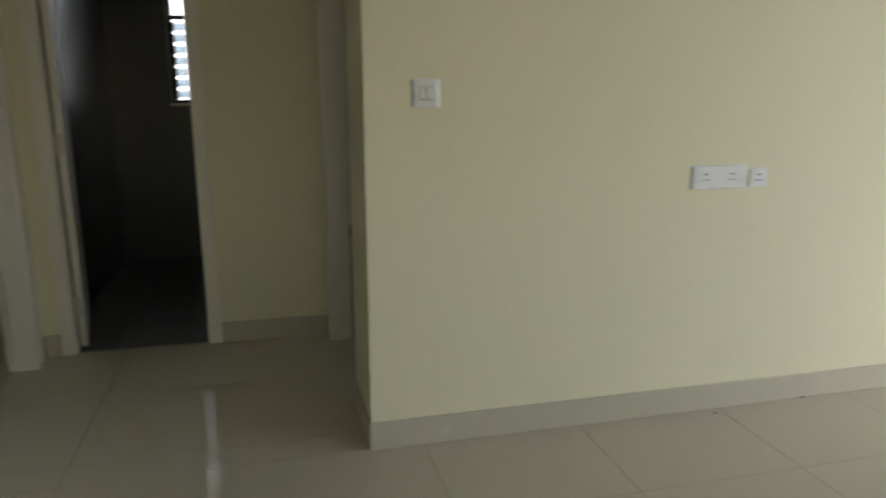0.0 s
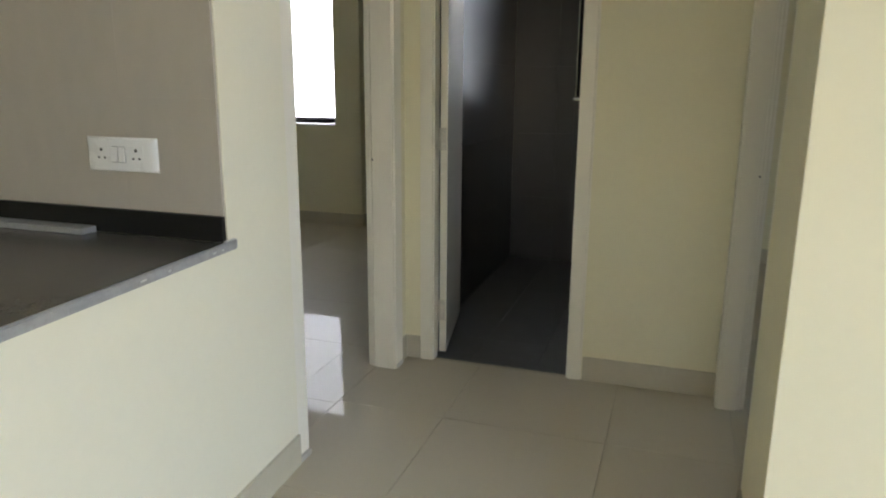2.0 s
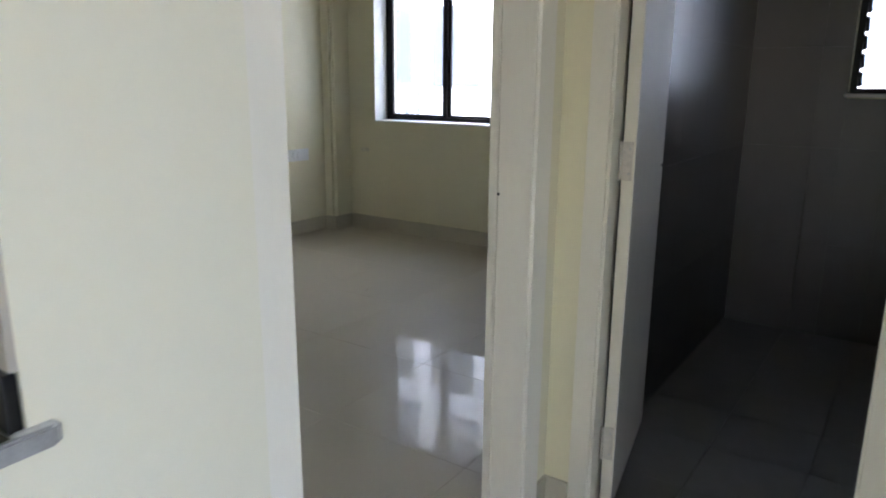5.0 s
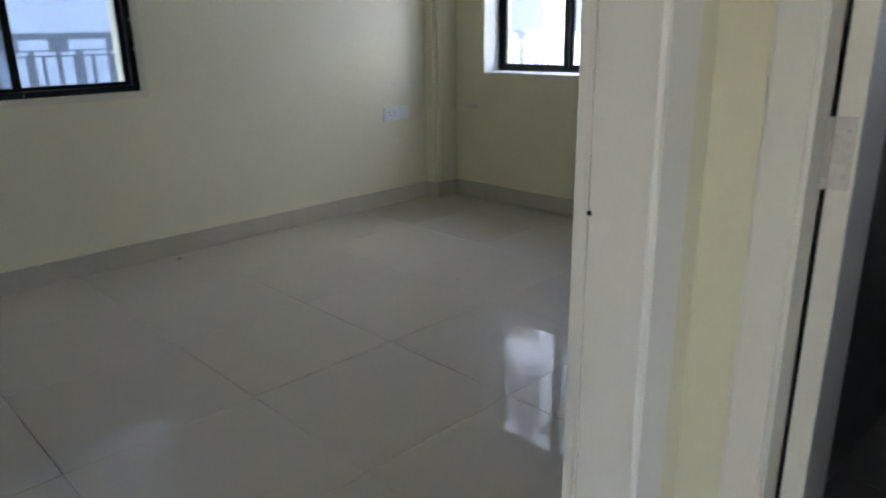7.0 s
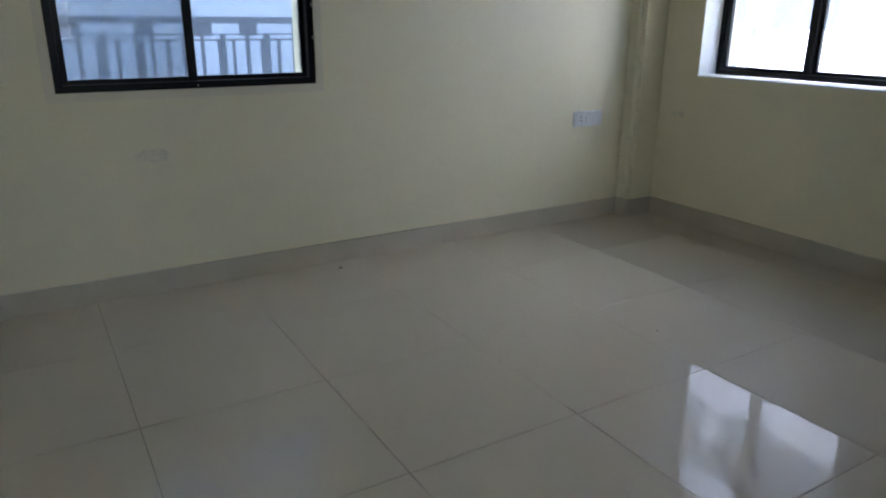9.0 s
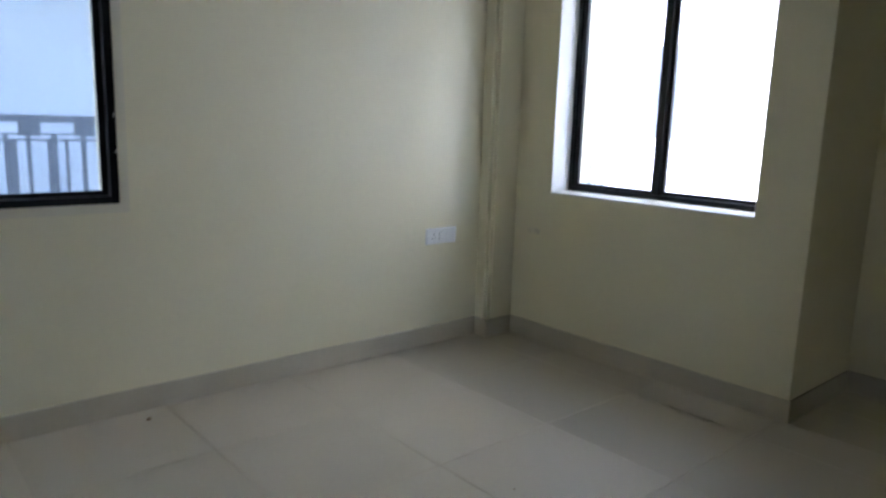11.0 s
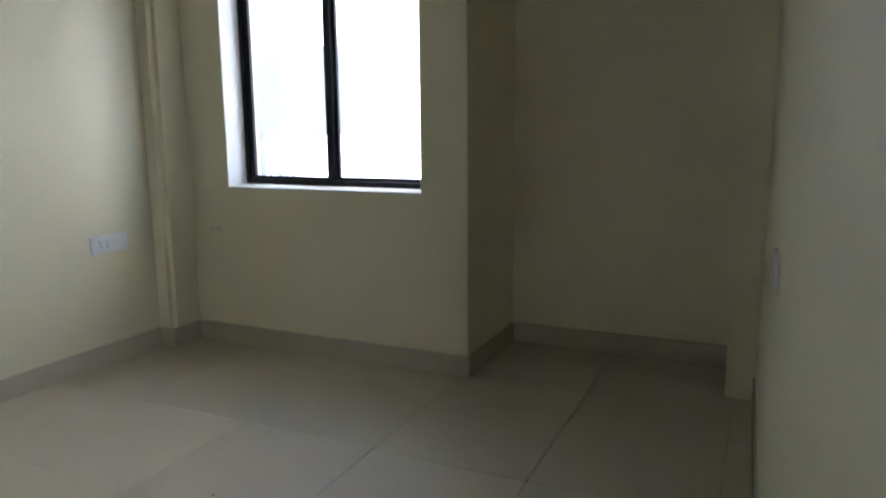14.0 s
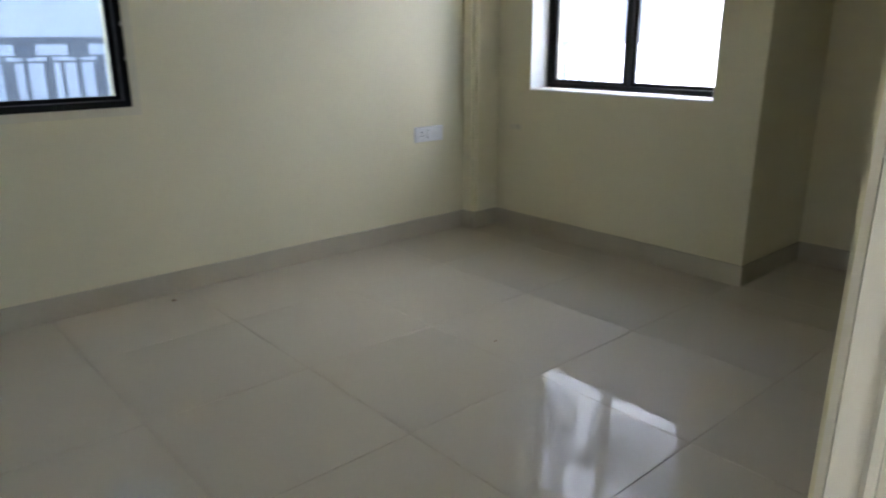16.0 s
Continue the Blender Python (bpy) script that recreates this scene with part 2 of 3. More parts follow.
box(bm, -4.92, -4.635, 0.06, W1[0], 0, H)
box(bm, -4.92, -4.635, W1[1], 3.962, 0, H)
box(bm, -4.92, -4.635, W1[0], W1[1], 0, W1[2])
box(bm, -4.92, -4.635, W1[0], W1[1], W1[3], H)
structure("wall_window_side", bm, PAINT, "cream bedroom wall with a wide window", "wall")
bm = B()
box(bm, -1.385, -0.95, 3.34, 3.46, 0, H)
box(bm, -0.42, 0.0, 3.34, 3.46, 0, H)
box(bm, -0.95, -0.42, 3.34, 3.46, 0, 1.15)
box(bm, -0.95, -0.42, 3.34, 3.46, 2.25, H)
box(bm, 0.0, 0.07, 1.388, 3.46, 0, H)
structure("wall_bathroom", bm, PAINT, "plain bathroom walls behind dark tiles", "wall")
bm = B()
box(bm, 0.12, 3.6, 3.75, 3.87, 0, H)
box(bm, 3.6, 3.72, 0.0, 0.3, 0, H)
box(bm, 3.6, 3.72, 1.35, 3.87, 0, H)
box(bm, 3.6, 3.72, 0.3, 1.35, 0, 0.9)
box(bm, 3.6, 3.72, 0.3, 1.35, 2.05, H)
box(bm, 0.0, 0.12, 3.46, 3.87, 0, H)
structure("wall_second_bedroom", bm, PAINT, "cream walls of the second bedroom", "wall")
bm = B()
box(bm, 3.6, 3.72, -0.35, 0.0, 0, H)
box(bm, 3.6, 3.72, -4.72, -4.3, 0, H)
box(bm, 3.6, 3.72, -4.3, -0.35, 2.65, H)
# the rear wall's opening is out of view, added to light the passage
box(bm, -3.72, -0.2, -4.72, -4.6, 0, H)
box(bm, 0.8, 3.6, -4.72, -4.6, 0, H)
box(bm, -0.2, 0.8, -4.72, -4.6, 2.0, H)
box(bm, -0.2, 0.8, -4.72, -4.6, 0, 1.1)
box(bm, -3.72, -3.6, -4.6, -0.07, 0, H)
structure("wall_living_outer", bm, PAINT, "cream outer walls of the living room", "wall")
bm = B()
prism(bm, [(-1.47, -2.9), (left_face(-2.9), -2.9), (left_face(-0.07), -0.07), (-1.47, -0.07)], 0, 0.8065)
structure("wall_counter", bm, PAINT_LIT, "cream half wall under the counter, whitened as if brightly lit", "wall")
bm = B()
box(bm, -4.95, 3.72, -4.72, 4.9, H, H + 0.15)
structure("ceiling", bm, CEIL, "plain white ceiling", "ceiling")
# unseen overhang, added only to block direct sun at the rear opening
bm = B()
box(bm, -0.7, 1.3, -5.75, -4.72, 2.05, 2.15)
structure("window_shade", bm, CEIL, "unseen slab added to keep sun out of the rear opening", "window shade")

# ---- floors ----


def floor_base(name, rects, label, material=GROUT):
    bm = B()
    for x0, x1, y0, y1 in rects:
        box(bm, x0, x1, y0, y1, -0.15, -0.004)
    return structure(name, bm, material, label, "floor")


def tile_mesh(w, d, e, material, t=0.012, bevel=0.0012):
    """A flat tile with eased top edges, its top at 0."""
    bm = B()
    a, b, bevel = w / 2, d / 2, min(bevel, e)
    rings = [[bm.verts.new((sx * (a - o), sy * (b - o), z)) for sx, sy in ((-1, -1), (1, -1), (1, 1), (-1, 1))] for o, z in ((0, -t), (0, -bevel), (bevel, 0))]
    for lo, hi in zip(rings, rings[1:]):
        for i in range(4):
            bm.faces.new((lo[i], lo[(i + 1) % 4], hi[(i + 1) % 4], hi[i]))
    bm.faces.new(rings[-1])
    return finish("tile", bm, material)


TILE_CACHE = {}


def lay_tiles(parent, rects, ox, oy, sx, sy, material, joint=0.0018, cross=None, turn=Matrix.Identity(4)):
    """Tiles on a grid with a corner at (ox, oy), cut to the rectangles; turn lays the plane elsewhere."""
    for x0, x1, y0, y1 in rects:
        for i in range(math.floor((x0 - ox) / sx), math.ceil((x1 - ox) / sx)):
            for j in range(math.floor((y0 - oy) / sy), math.ceil((y1 - oy) / sy)):
                a0, a1 = max(x0, ox + i * sx), min(x1, ox + (i + 1) * sx)
                b0, b1 = max(y0, oy + j * sy), min(y1, oy + (j + 1) * sy)
                if a1 - a0 < 0.02 or b1 - b0 < 0.02:
                    continue
                key = (round(a1 - a0, 3), round(b1 - b0, 3), material.name)
                if key not in TILE_CACHE:
                    TILE_CACHE[key] = tile_mesh(a1 - a0 - (cross or joint), b1 - b0 - joint, joint * 0.6, material)
                ob = new("tile", TILE_CACHE[key])
                ob.matrix_world = turn @ pose((a0 + a1) / 2, (b0 + b1) / 2, 0)
                ob.parent = parent


floor_bed = floor_base("floor_bedroom", [(-4.95, -1.47, 0.0, 4.9)], "glossy beige floor of large square tiles")
floor_liv = floor_base("floor_living", [(-3.72, 3.72, -4.72, 0.0), (-1.47, 0.02, 0.0, 1.30)], "glossy beige living room floor of square tiles", GROUT_PALE)
floor_room = floor_base("floor_second_bedroom", [(0.02, 3.72, 0.0, 3.87)], "glossy beige floor of square tiles", GROUT_PALE)
floor_bath = floor_base("floor_bathroom", [(-1.47, 0.02, 1.30, 3.46)], "dark grey bathroom floor tiles", DGROUT)

# ---- skirting ----


def skirt(name, x0, x1, y0, y1, z1=0.105):
    bm = B()
    box(bm, x0, x1, y0, y1, 0, z1, 0.002)
    return structure(name, bm, SKIRT, "beige tile skirting along the wall", "baseboard")


S = 0.01
skirt("baseboard_1", 0.0, 3.6, -S, 0)
skirt("baseboard_2", -S, 0.0, -S, 0.395)
skirt("baseboard_3", -0.568, -0.037, 1.268 - S, 1.268)
skirt("baseboard_4", -1.383, -1.310, 1.268 - S, 1.268)
skirt("baseboard_5", -1.383, -1.383 + S, 1.192, 1.258)
skirt("baseboard_7", -4.635, -4.625, 0.06, 3.757)
skirt("baseboard_8", -4.635, -4.525, 3.747, 3.757)
skirt("baseboard_9", -4.535, -4.525, 3.757, 3.952)
skirt("baseboard_10", -4.535, -2.848, 3.952, 3.962)
skirt("baseboard_11", -2.858, -2.848, 3.962, 4.616)
skirt("baseboard_12", -2.848, -1.717, 4.606, 4.616)
skirt("baseboard_13", -4.625, -1.53, 0.06, 0.07)
skirt("baseboard_14", 0.12, 3.6, 3.74, 3.75)
for name, face, y0, y1, d in (("baseboard_15", right_face, 1.19, 4.178, -S), ("baseboard_6", left_face, -2.9, 0.262, S)):
    bm = B()
    ends = [(face(y0), y0), (face(y0) + d, y0), (face(y1) + d, y1), (face(y1), y1)]
    prism(bm, ends if d > 0 else ends[::-1], 0, 0.105)
    structure(name, bm, SKIRT, "beige tile skirting along the wall", "baseboard")

# ---- door frames ----


def hole_in(parent, at, axis, r=0.005):
    bm = B()
    p = Vector(at)
    cyl(bm, p - axis * 0.0015, p + axis * 0.0015, r, 10)
    part("latch_hole", bm, HOLE, parent, "dark drilled latch hole")


f1 = thing("door_frame", (-1.46, 0.73, 0), "off-white painted bedroom door frame, worn at the foot", "door frame", kind="structure")
bm = B()
prism(bm, [(-1.364, 1.099), (-1.364, 1.19), (-1.501, 1.19), (-1.501, 1.110), (-1.467, 1.110), (-1.467, 1.099)], 0, DOOR_H)
bmesh.ops.bevel(bm, geom=[e for e in bm.edges if abs(e.verts[0].co.z - e.verts[1].co.z) > 1], offset=0.008, segments=3, affect="EDGES")
post = part("post", bm, FRAME, f1)
hole_in(f1, (-1.461, 1.099, 0.926), Vector((0, 1, 0)), 0.0036)
bm = B()
prism(bm, [(-1.369, 0.265), (-1.369, 0.339), (-1.467, 0.339), (-1.467, 0.325), (-1.505, 0.325), (-1.505, 0.265)], 0, DOOR_H)
bmesh.ops.bevel(bm, geom=[e for e in bm.edges if abs(e.verts[0].co.z - e.verts[1].co.z) > 1 and e.verts[0].co.y > 0.3], offset=0.008, segments=3, affect="EDGES")
part("post", bm, FRAME, f1)
bm = B()
box(bm, -1.505, -1.366, 0.265, 1.19, DOOR_H, DOOR_H + 0.07, 0.003)
part("head", bm, FRAME, f1)
for y in (0.266, 1.11):
    bm = B()
    box(bm, -1.370, -1.358, y, y + 0.066, 0.0, 0.02, 0.004)
    part("foot_plaster", bm, PATCH, f1, "rough plaster at the post's foot")

f2 = thing("door_frame", (-0.94, 1.3, 0), "off-white painted bathroom door frame", "door frame", kind="structure")
bm = B()
prism(bm, [(-1.308, 1.255), (-1.243, 1.255), (-1.243, 1.322), (-1.261, 1.322), (-1.261, 1.388), (-1.308, 1.388)], 0, DOOR_H)
bmesh.ops.bevel(bm, geom=[e for e in bm.edges if abs(e.verts[0].co.z - e.verts[1].co.z) > 1], offset=0.008, segments=3, affect="EDGES")
part("post", bm, FRAME, f2)
bm = B()
prism(bm, [(-0.637, 1.255), (-0.572, 1.255), (-0.572, 1.388), (-0.619, 1.388), (-0.619, 1.322), (-0.637, 1.322)], 0, DOOR_H)
bmesh.ops.bevel(bm, geom=[e for e in bm.edges if abs(e.verts[0].co.z - e.verts[1].co.z) > 1], offset=0.008, segments=3, affect="EDGES")
part("post", bm, FRAME, f2)
bm = B()
box(bm, -1.308, -0.572, 1.255, 1.388, DOOR_H, DOOR_H + 0.07, 0.003)
part("head", bm, FRAME, f2)

f3 = thing("door_frame", (0.03, 0.79, 0), "off-white painted door frame beside the passage wall", "door frame", kind="structure")
bm = B()
prism(bm, [(-0.036, 1.16), (0.045, 1.16), (0.045, 1.18), (0.072, 1.18), (0.072, 1.2675), (-0.036, 1.2675)], 0, DOOR_H)
bmesh.ops.bevel(bm, geom=[e for e in bm.edges if abs(e.verts[0].co.z - e.verts[1].co.z) > 1], offset=0.008, segments=3, affect="EDGES")
part("post", bm, FRAME, f3)
hole_in(f3, (0.036, 1.16, 0.918), Vector((0, 1, 0)), 0.0036)
bm = B()
box(bm, 0.004, 0.12, 0.40, 0.455, 0, DOOR_H, 0.004)
part("post", bm, FRAME, f3)
bm = B()
box(bm, -0.03, 0.12, 0.40, 1.2675, DOOR_H, DOOR_H + 0.07, 0.003)
part("head", bm, FRAME, f3)

# ---- bathroom ----
door = local_thing("bathroom_door", pose(-1.239, 1.343, 0.012, 0, 0, 101), "grey-white flush bathroom door standing open", "door")
bm = B()
box(bm, 0.0, 0.60, -0.028, 0.005, 0, 2.03, 0.002)
leaf = part("leaf", bm, LEAF, door)
bm = B()
box(bm, -0.0006, 0.0, -0.027, 0.004, 0, 2.03)
part("edge_band", bm, FRAME, door, "off-white painted door edge")
for z in (0.155, 0.94, 1.74):
    bm = B()
    box(bm, -0.0035, -0.0008, -0.022, 0.006, z, z + 0.098, 0.001)
    h = part("hinge", bm, HINGE, door, "worn paint-spattered butt hinge")
    bm = B()
    cyl(bm, (-0.006, 0.009, z), (-0.006, 0.009, z + 0.098), 0.005)
    part("knuckle", bm, HINGE, h)
    for dz in (0.018, 0.08):
        bm = B()
        cyl(bm, (-0.0046, -0.014, z + dz), (-0.0034, -0.014, z + dz), 0.003, 8)
        part("screw", bm, STEEL, h)
bm = B()
cyl(bm, (0.575, -0.029, 0.92), (0.575, -0.0275, 0.92), 0.006, 10)
part("latch_hole", bm, HOLE, door, "dark drilled latch hole")

bw = thing("window_3", (-0.685, 3.40, 1.15), "black-framed bathroom window with glass louvres under a fixed pane", "window", kind="structure")
for x0, x1, z0, z1 in ((-0.95, -0.92, 1.15, 2.25), (-0.45, -0.42, 1.15, 2.25), (-0.92, -0.45, 1.15, 1.175), (-0.92, -0.45, 2.225, 2.25), (-0.92, -0.45, 1.745, 1.775)):
    bm = B()
    box(bm, x0, x1, 3.37, 3.41, z0, z1, 0.002)
    part("window_frame", bm, ALU, bw)
bm = B()
box(bm, -0.96, -0.41, 3.318, 3.345, 1.135, 1.1515, 0.002)
part("window_sill", bm, REVEAL, bw)
for k in range(7):
    bm = B()
    bmesh.ops.create_cube(bm, size=1, matrix=pose(-0.685, 3.39, 1.215 + 0.08 * k, 35) @ Matrix.Diagonal((0.468, 0.004, 0.062, 1)))
    part("louvre", bm, GLASS_LOUVRE, bw).visible_shadow = False
    bm = B()
    bmesh.ops.create_cube(bm, size=1, matrix=pose(-0.913, 3.39, 1.215 + 0.08 * k, 35) @ Matrix.Diagonal((0.014, 0.014, 0.07, 1)))
    part("louvre_clip", bm, ALU, bw)
bm = B()
box(bm, -0.92, -0.45, 3.388, 3.392, 1.775, 2.225)
part("pane", bm, GLASS, bw).visible_shadow = False


# ---- windows of the bedroom ----


def sliding_window(name, width, height, m, label, panes, stile=0.042, shift=-0.012):
    """Two sliding sashes in a box frame; local x runs along the wall, y outwards, z up, from the lower left corner."""
    w = local_thing(name, m, label, "window", kind="structure")
    t = 0.03
    for x0, x1, z0, z1 in ((0, t, 0, height), (width - t, width, 0, height), (t, width - t, 0, t), (t, width - t, height - t, height)):
        bm = B()
        box(bm, x0, x1, 0.0, 0.07, z0, z1, 0.002)
        part("window_frame", bm, ALU, w)
    mid = width / 2 + shift
    for k, (a, b) in enumerate(((t * 0.6, mid + 0.006), (mid - 0.018, width - t * 0.6))):
        y = 0.012 + 0.026 * k
        bm = B()
        s, rail = stile, 0.028
        lo, hi = t * 0.7, height - t * 0.7
        box(bm, a, a + s, y, y + 0.022, lo, hi, 0.002)
        box(bm, b - s, b, y, y + 0.022, lo, hi, 0.002)
        box(bm, a + s, b - s, y, y + 0.022, lo, lo + rail, 0.002)
        box(bm, a + s, b - s, y, y + 0.022, hi - rail, hi, 0.002)
        sash = part("sash", bm, ALU, w)
        bm = B()
        box(bm, a + s - 0.004, b - s + 0.004, y + 0.009, y + 0.013, lo + rail - 0.004, hi - rail + 0.004)
        part("pane", bm, panes[k], sash).visible_shadow = False
        bm = B()
        box(bm, (b - s / 2 - 0.008) if k == 0 else (a + s / 2 - 0.008), (b - s / 2 + 0.008) if k == 0 else (a + s / 2 + 0.008), y - 0.006, y, height * 0.42, height * 0.42 + 0.07, 0.002)
        part("latch", bm, ALU, sash)
    return w


win2 = sliding_window("window_2", W2[1] - W2[0], W2[3] - W2[2] - 0.012, pose(W2[0], 4.11, W2[2] + 0.012), "black aluminium sliding window in a deep white reveal", (GLASS, GLASS))
win1 = sliding_window("window_1", W1[1] - W1[0], W1[3] - W1[2], pose(-4.640, W1[0], W1[2], 0, 0, 90), "black aluminium sliding window with bluish glass", (GLASS_DUST, GLASS_BLUE), 0.034, 0.0)
for x, z, w, h in ((1.077, 1.08, 0.018, 0.036), (1.078, 0.349, 0.009, 0.022), (1.079, 0.207, 0.008, 0.018), (0.548, 0.012, 0.008, 0.006)):
    bm = B()
    bmesh.ops.create_icosphere(bm, subdivisions=2, radius=1, matrix=pose(x, -0.001, z) @ Matrix.Diagonal((w / 2, 0.004, h / 2, 1)))
    for v in bm.verts:
        v.co.x += 0.0015 * noise.noise(v.co * 260)
        v.co.z += 0.002 * noise.noise(v.co * 210)
    part("plaster_daub", bm, PATCH, win1, "grey plaster daub on the black frame")
bm = B()
# white lining of the deep reveal
x0, x1, z0, z1 = W2
box(bm, x0, x1, 3.964, 4.11, z0 - 0.002, z0 + 0.01, 0.003)
box(bm, x0, x1, 3.964, 4.11, z1 - 0.004, z1 + 0.002)
box(bm, x0 - 0.002, x0 + 0.004, 3.964, 4.11, z0 + 0.01, z1 - 0.004)
box(bm, x1 - 0.004, x1 + 0.002, 3.964, 4.11, z0 + 0.01, z1 - 0.004)
structure("trim_window_2", bm, REVEAL, "white painted lining and sill of the window reveal", "window sill")
bm = B()
for y0, y1, z0, z1 in ((W1[0] - 0.036, W1[1] + 0.036, W1[2] - 0.036, W1[2]), (W1[0] - 0.036, W1[1] + 0.036, W1[3], W1[3] + 0.046), (W1[1], W1[1] + 0.036, W1[2], W1[3]), (W1[0] - 0.036, W1[0], W1[2], W1[3])):
    box(bm, -4.6365, -4.633, y0, y1, z0, z1, 0.0012)
structure("trim_window_1", bm, BAND, "dull plaster band round the side window", "window surround")

# ---- switches and sockets ----


def plate(m, width, height, modules, label, group=""):
    """A wall plate: x along the wall, -y out of it, from its centre. modules: (kind, x) from the middle."""
    p = local_thing("switch_plate" if all(k == "switch" for k, _ in modules) else "wall_socket", m, label, "wall plate", group)
    # a cover whose two ends curve back to the wall
    bm = B()
    w, h, end, deep = width / 2, height / 2, 0.026, 0.0095
    line = [(-w + end * (1 - math.cos(math.radians(15 * i))), 0.0015 + (deep - 0.0015) * math.sin(math.radians(15 * i))) for i in range(7)]
    line += [(-x, y) for x, y in reversed(line)]
    rows = []
    for z, inset in ((-h, 0.002), (-h + 0.002, 0.0), (h - 0.002, 0.0), (h, 0.002)):
        rows.append([bm.verts.new((x, -max(y - inset, 0.001), z)) for x, y in line])
    for lo, hi in zip(rows, rows[1:]):
        for i in range(len(line) - 1):
            bm.faces.new((lo[i], lo[i + 1], hi[i + 1], hi[i]))
    for row in (rows[0], rows[-1]):
        back = [bm.verts.new((v.co.x, 0.0, v.co.z)) for v in (row[0], row[-1])]
        bm.faces.new([back[0], *row, back[1]])
    bmesh.ops.recalc_face_normals(bm, faces=bm.faces[:])
    part("cover", bm, PLASTIC, p)
    bm = B()
    box(bm, -w - 0.002, w + 0.002, -0.0016, 0.0, -h - 0.002, h + 0.002, 0.0005)
    part("back_plate", bm, PLASTIC, p)
    f = -deep
    for kind, x in modules:
        if kind == "switch":
            # flat grey rim whose colour stands in for the shade round the rocker
            bm = B()
            box(bm, x - 0.0105, x + 0.0105, f - 0.0004, f + 0.001, -0.0215, 0.0215)
            part("rocker_gap", bm, SHADOW_GAP, p, "grey rim standing in for shade round the rocker")
            bm = B()
            vs = [bm.verts.new(v) for v in ((-0.009, 0.0, -0.02), (0.009, 0.0, -0.02), (0.009, 0.0, 0.02), (-0.009, 0.0, 0.02), (-0.009, -0.006, -0.018), (0.009, -0.006, -0.018), (0.009, -0.0015, 0.018), (-0.009, -0.0015, 0.018))]
            for q in ((3, 2, 1, 0), (4, 5, 6, 7), (0, 1, 5, 4), (1, 2, 6, 5), (2, 3, 7, 6), (3, 0, 4, 7)):
                bm.faces.new([vs[i] for i in q])
            bmesh.ops.translate(bm, verts=bm.verts, vec=(x, f - 0.0003, 0))
            part("rocker", bm, PLASTIC, p)
        elif kind == "blank":
            bm = B()
            box(bm, x - 0.02, x + 0.02, f - 0.0013, f + 0.001, -0.022, 0.022, 0.001)
            part("blank_module", bm, PLASTIC, p)
        else:
            bm = B()
            box(bm, x - 0.023, x + 0.023, f - 0.0013, f + 0.001, -0.024, 0.024, 0.001)
            outlet_face = part("outlet", bm, PLASTIC, p)
            for dx, dz, r in ((0, 0.012, 0.0045), (-0.010, -0.009, 0.0034), (0.010, -0.009, 0.0034)):
                bm = B()
                cyl(bm, (x + dx, f - 0.0019, dz), (x + dx, f - 0.001, dz), r, 10)
                part("pin_hole", bm, SLOT, outlet_face)
    return p


plate(pose(-1.658, -0.0795, 1.047), 0.228, 0.088, [("socket", -0.062), ("switch", -0.018), ("switch", 0.006), ("socket", 0.052)], "white plate with two sockets and switches on kitchen tiles")
plate(pose(0.202, 0, 1.239), 0.094, 0.088, [("switch", -0.012), ("switch", 0.012)], "small white two-switch plate on the cream wall")
plate(pose(1.316, 0, 0.934), 0.235, 0.085, [("socket", -0.06), ("blank", -0.01), ("socket", 0.05)], "wide white socket plate low on the cream wall")
plate(pose(1.484, 0, 0.928), 0.08, 0.07, [("socket", 0.0)], "small white socket plate beside a wide one")
plate(pose(-4.635, 3.467, 0.622, 0, 0, 90), 0.222, 0.088, [("socket", -0.062), ("switch", -0.01), ("blank", 0.05)], "white socket plate low near the room's corner")
plate(pose(right_face(1.398), 1.398, 1.195, 0, 0, -88.65), 0.17, 0.088, [("switch", -0.05), ("switch", -0.026), ("socket", 0.025)], "white switch plate beside the bedroom door")
plate(pose(right_face(2.91), 2.91, 0.827, 0, 0, -88.65), 0.15, 0.088, [("socket", -0.03), ("switch", 0.03)], "white socket plate low on the bedroom wall")

# ---- kitchen ----
counter = thing("kitchen_counter", (-1.9, -0.8, 0.808), "dark polished granite kitchen counter with a rough sawn edge", "counter")
bm = B()
prism(bm, [(-1.97, -2.9), (left_face(-2.9) + 0.002, -2.9), (left_face(-0.088) + 0.002, -0.088), (-1.97, -0.088)], 0.808, 0.830)
part("slab", bm, GRANITE, counter)
bm = B()
box(bm, -3.4, -1.973, -0.69, -0.088, 0.808, 0.830, 0.002)
part("slab", bm, GRANITE, counter)
bm = B()
prism(bm, [(left_face(-2.9) + 0.003, -2.9), (left_face(-2.9) + 0.014, -2.9), (left_face(-0.05) + 0.014, -0.05), (left_face(-0.04) + 0.006, -0.036), (left_face(-0.04) + 0.002, -0.04)], 0.807, 0.8315)
bmesh.ops.bevel(bm, geom=[e for e in bm.edges], offset=0.003, segments=2, affect="EDGES")
part("edge", bm, GRANITE_EDGE, counter, "pale grey half-rounded granite edge")
bm = B()
box(bm, -1.372, -1.342, -0.088, -0.040, 0.8065, 0.8335, 0.006)
part("edge_tip", bm, EDGE_TIP, counter, "pale broken end of the granite edge")
for y, s in ((-0.115, 0.006), (-0.155, 0.010), (-0.33, 0.006), (-0.42, 0.013)):
    bm = B()
    bmesh.ops.create_icosphere(bm, subdivisions=2, radius=1, matrix=pose(left_face(y) + 0.0135, y, 0.818 + 0.1 * (s - 0.008)) @ Matrix.Diagonal((0.0015, s, 0.0025, 1)))
    part("cement_drip", bm, EDGE_TIP, counter, "small white cement drip")
bm = B()
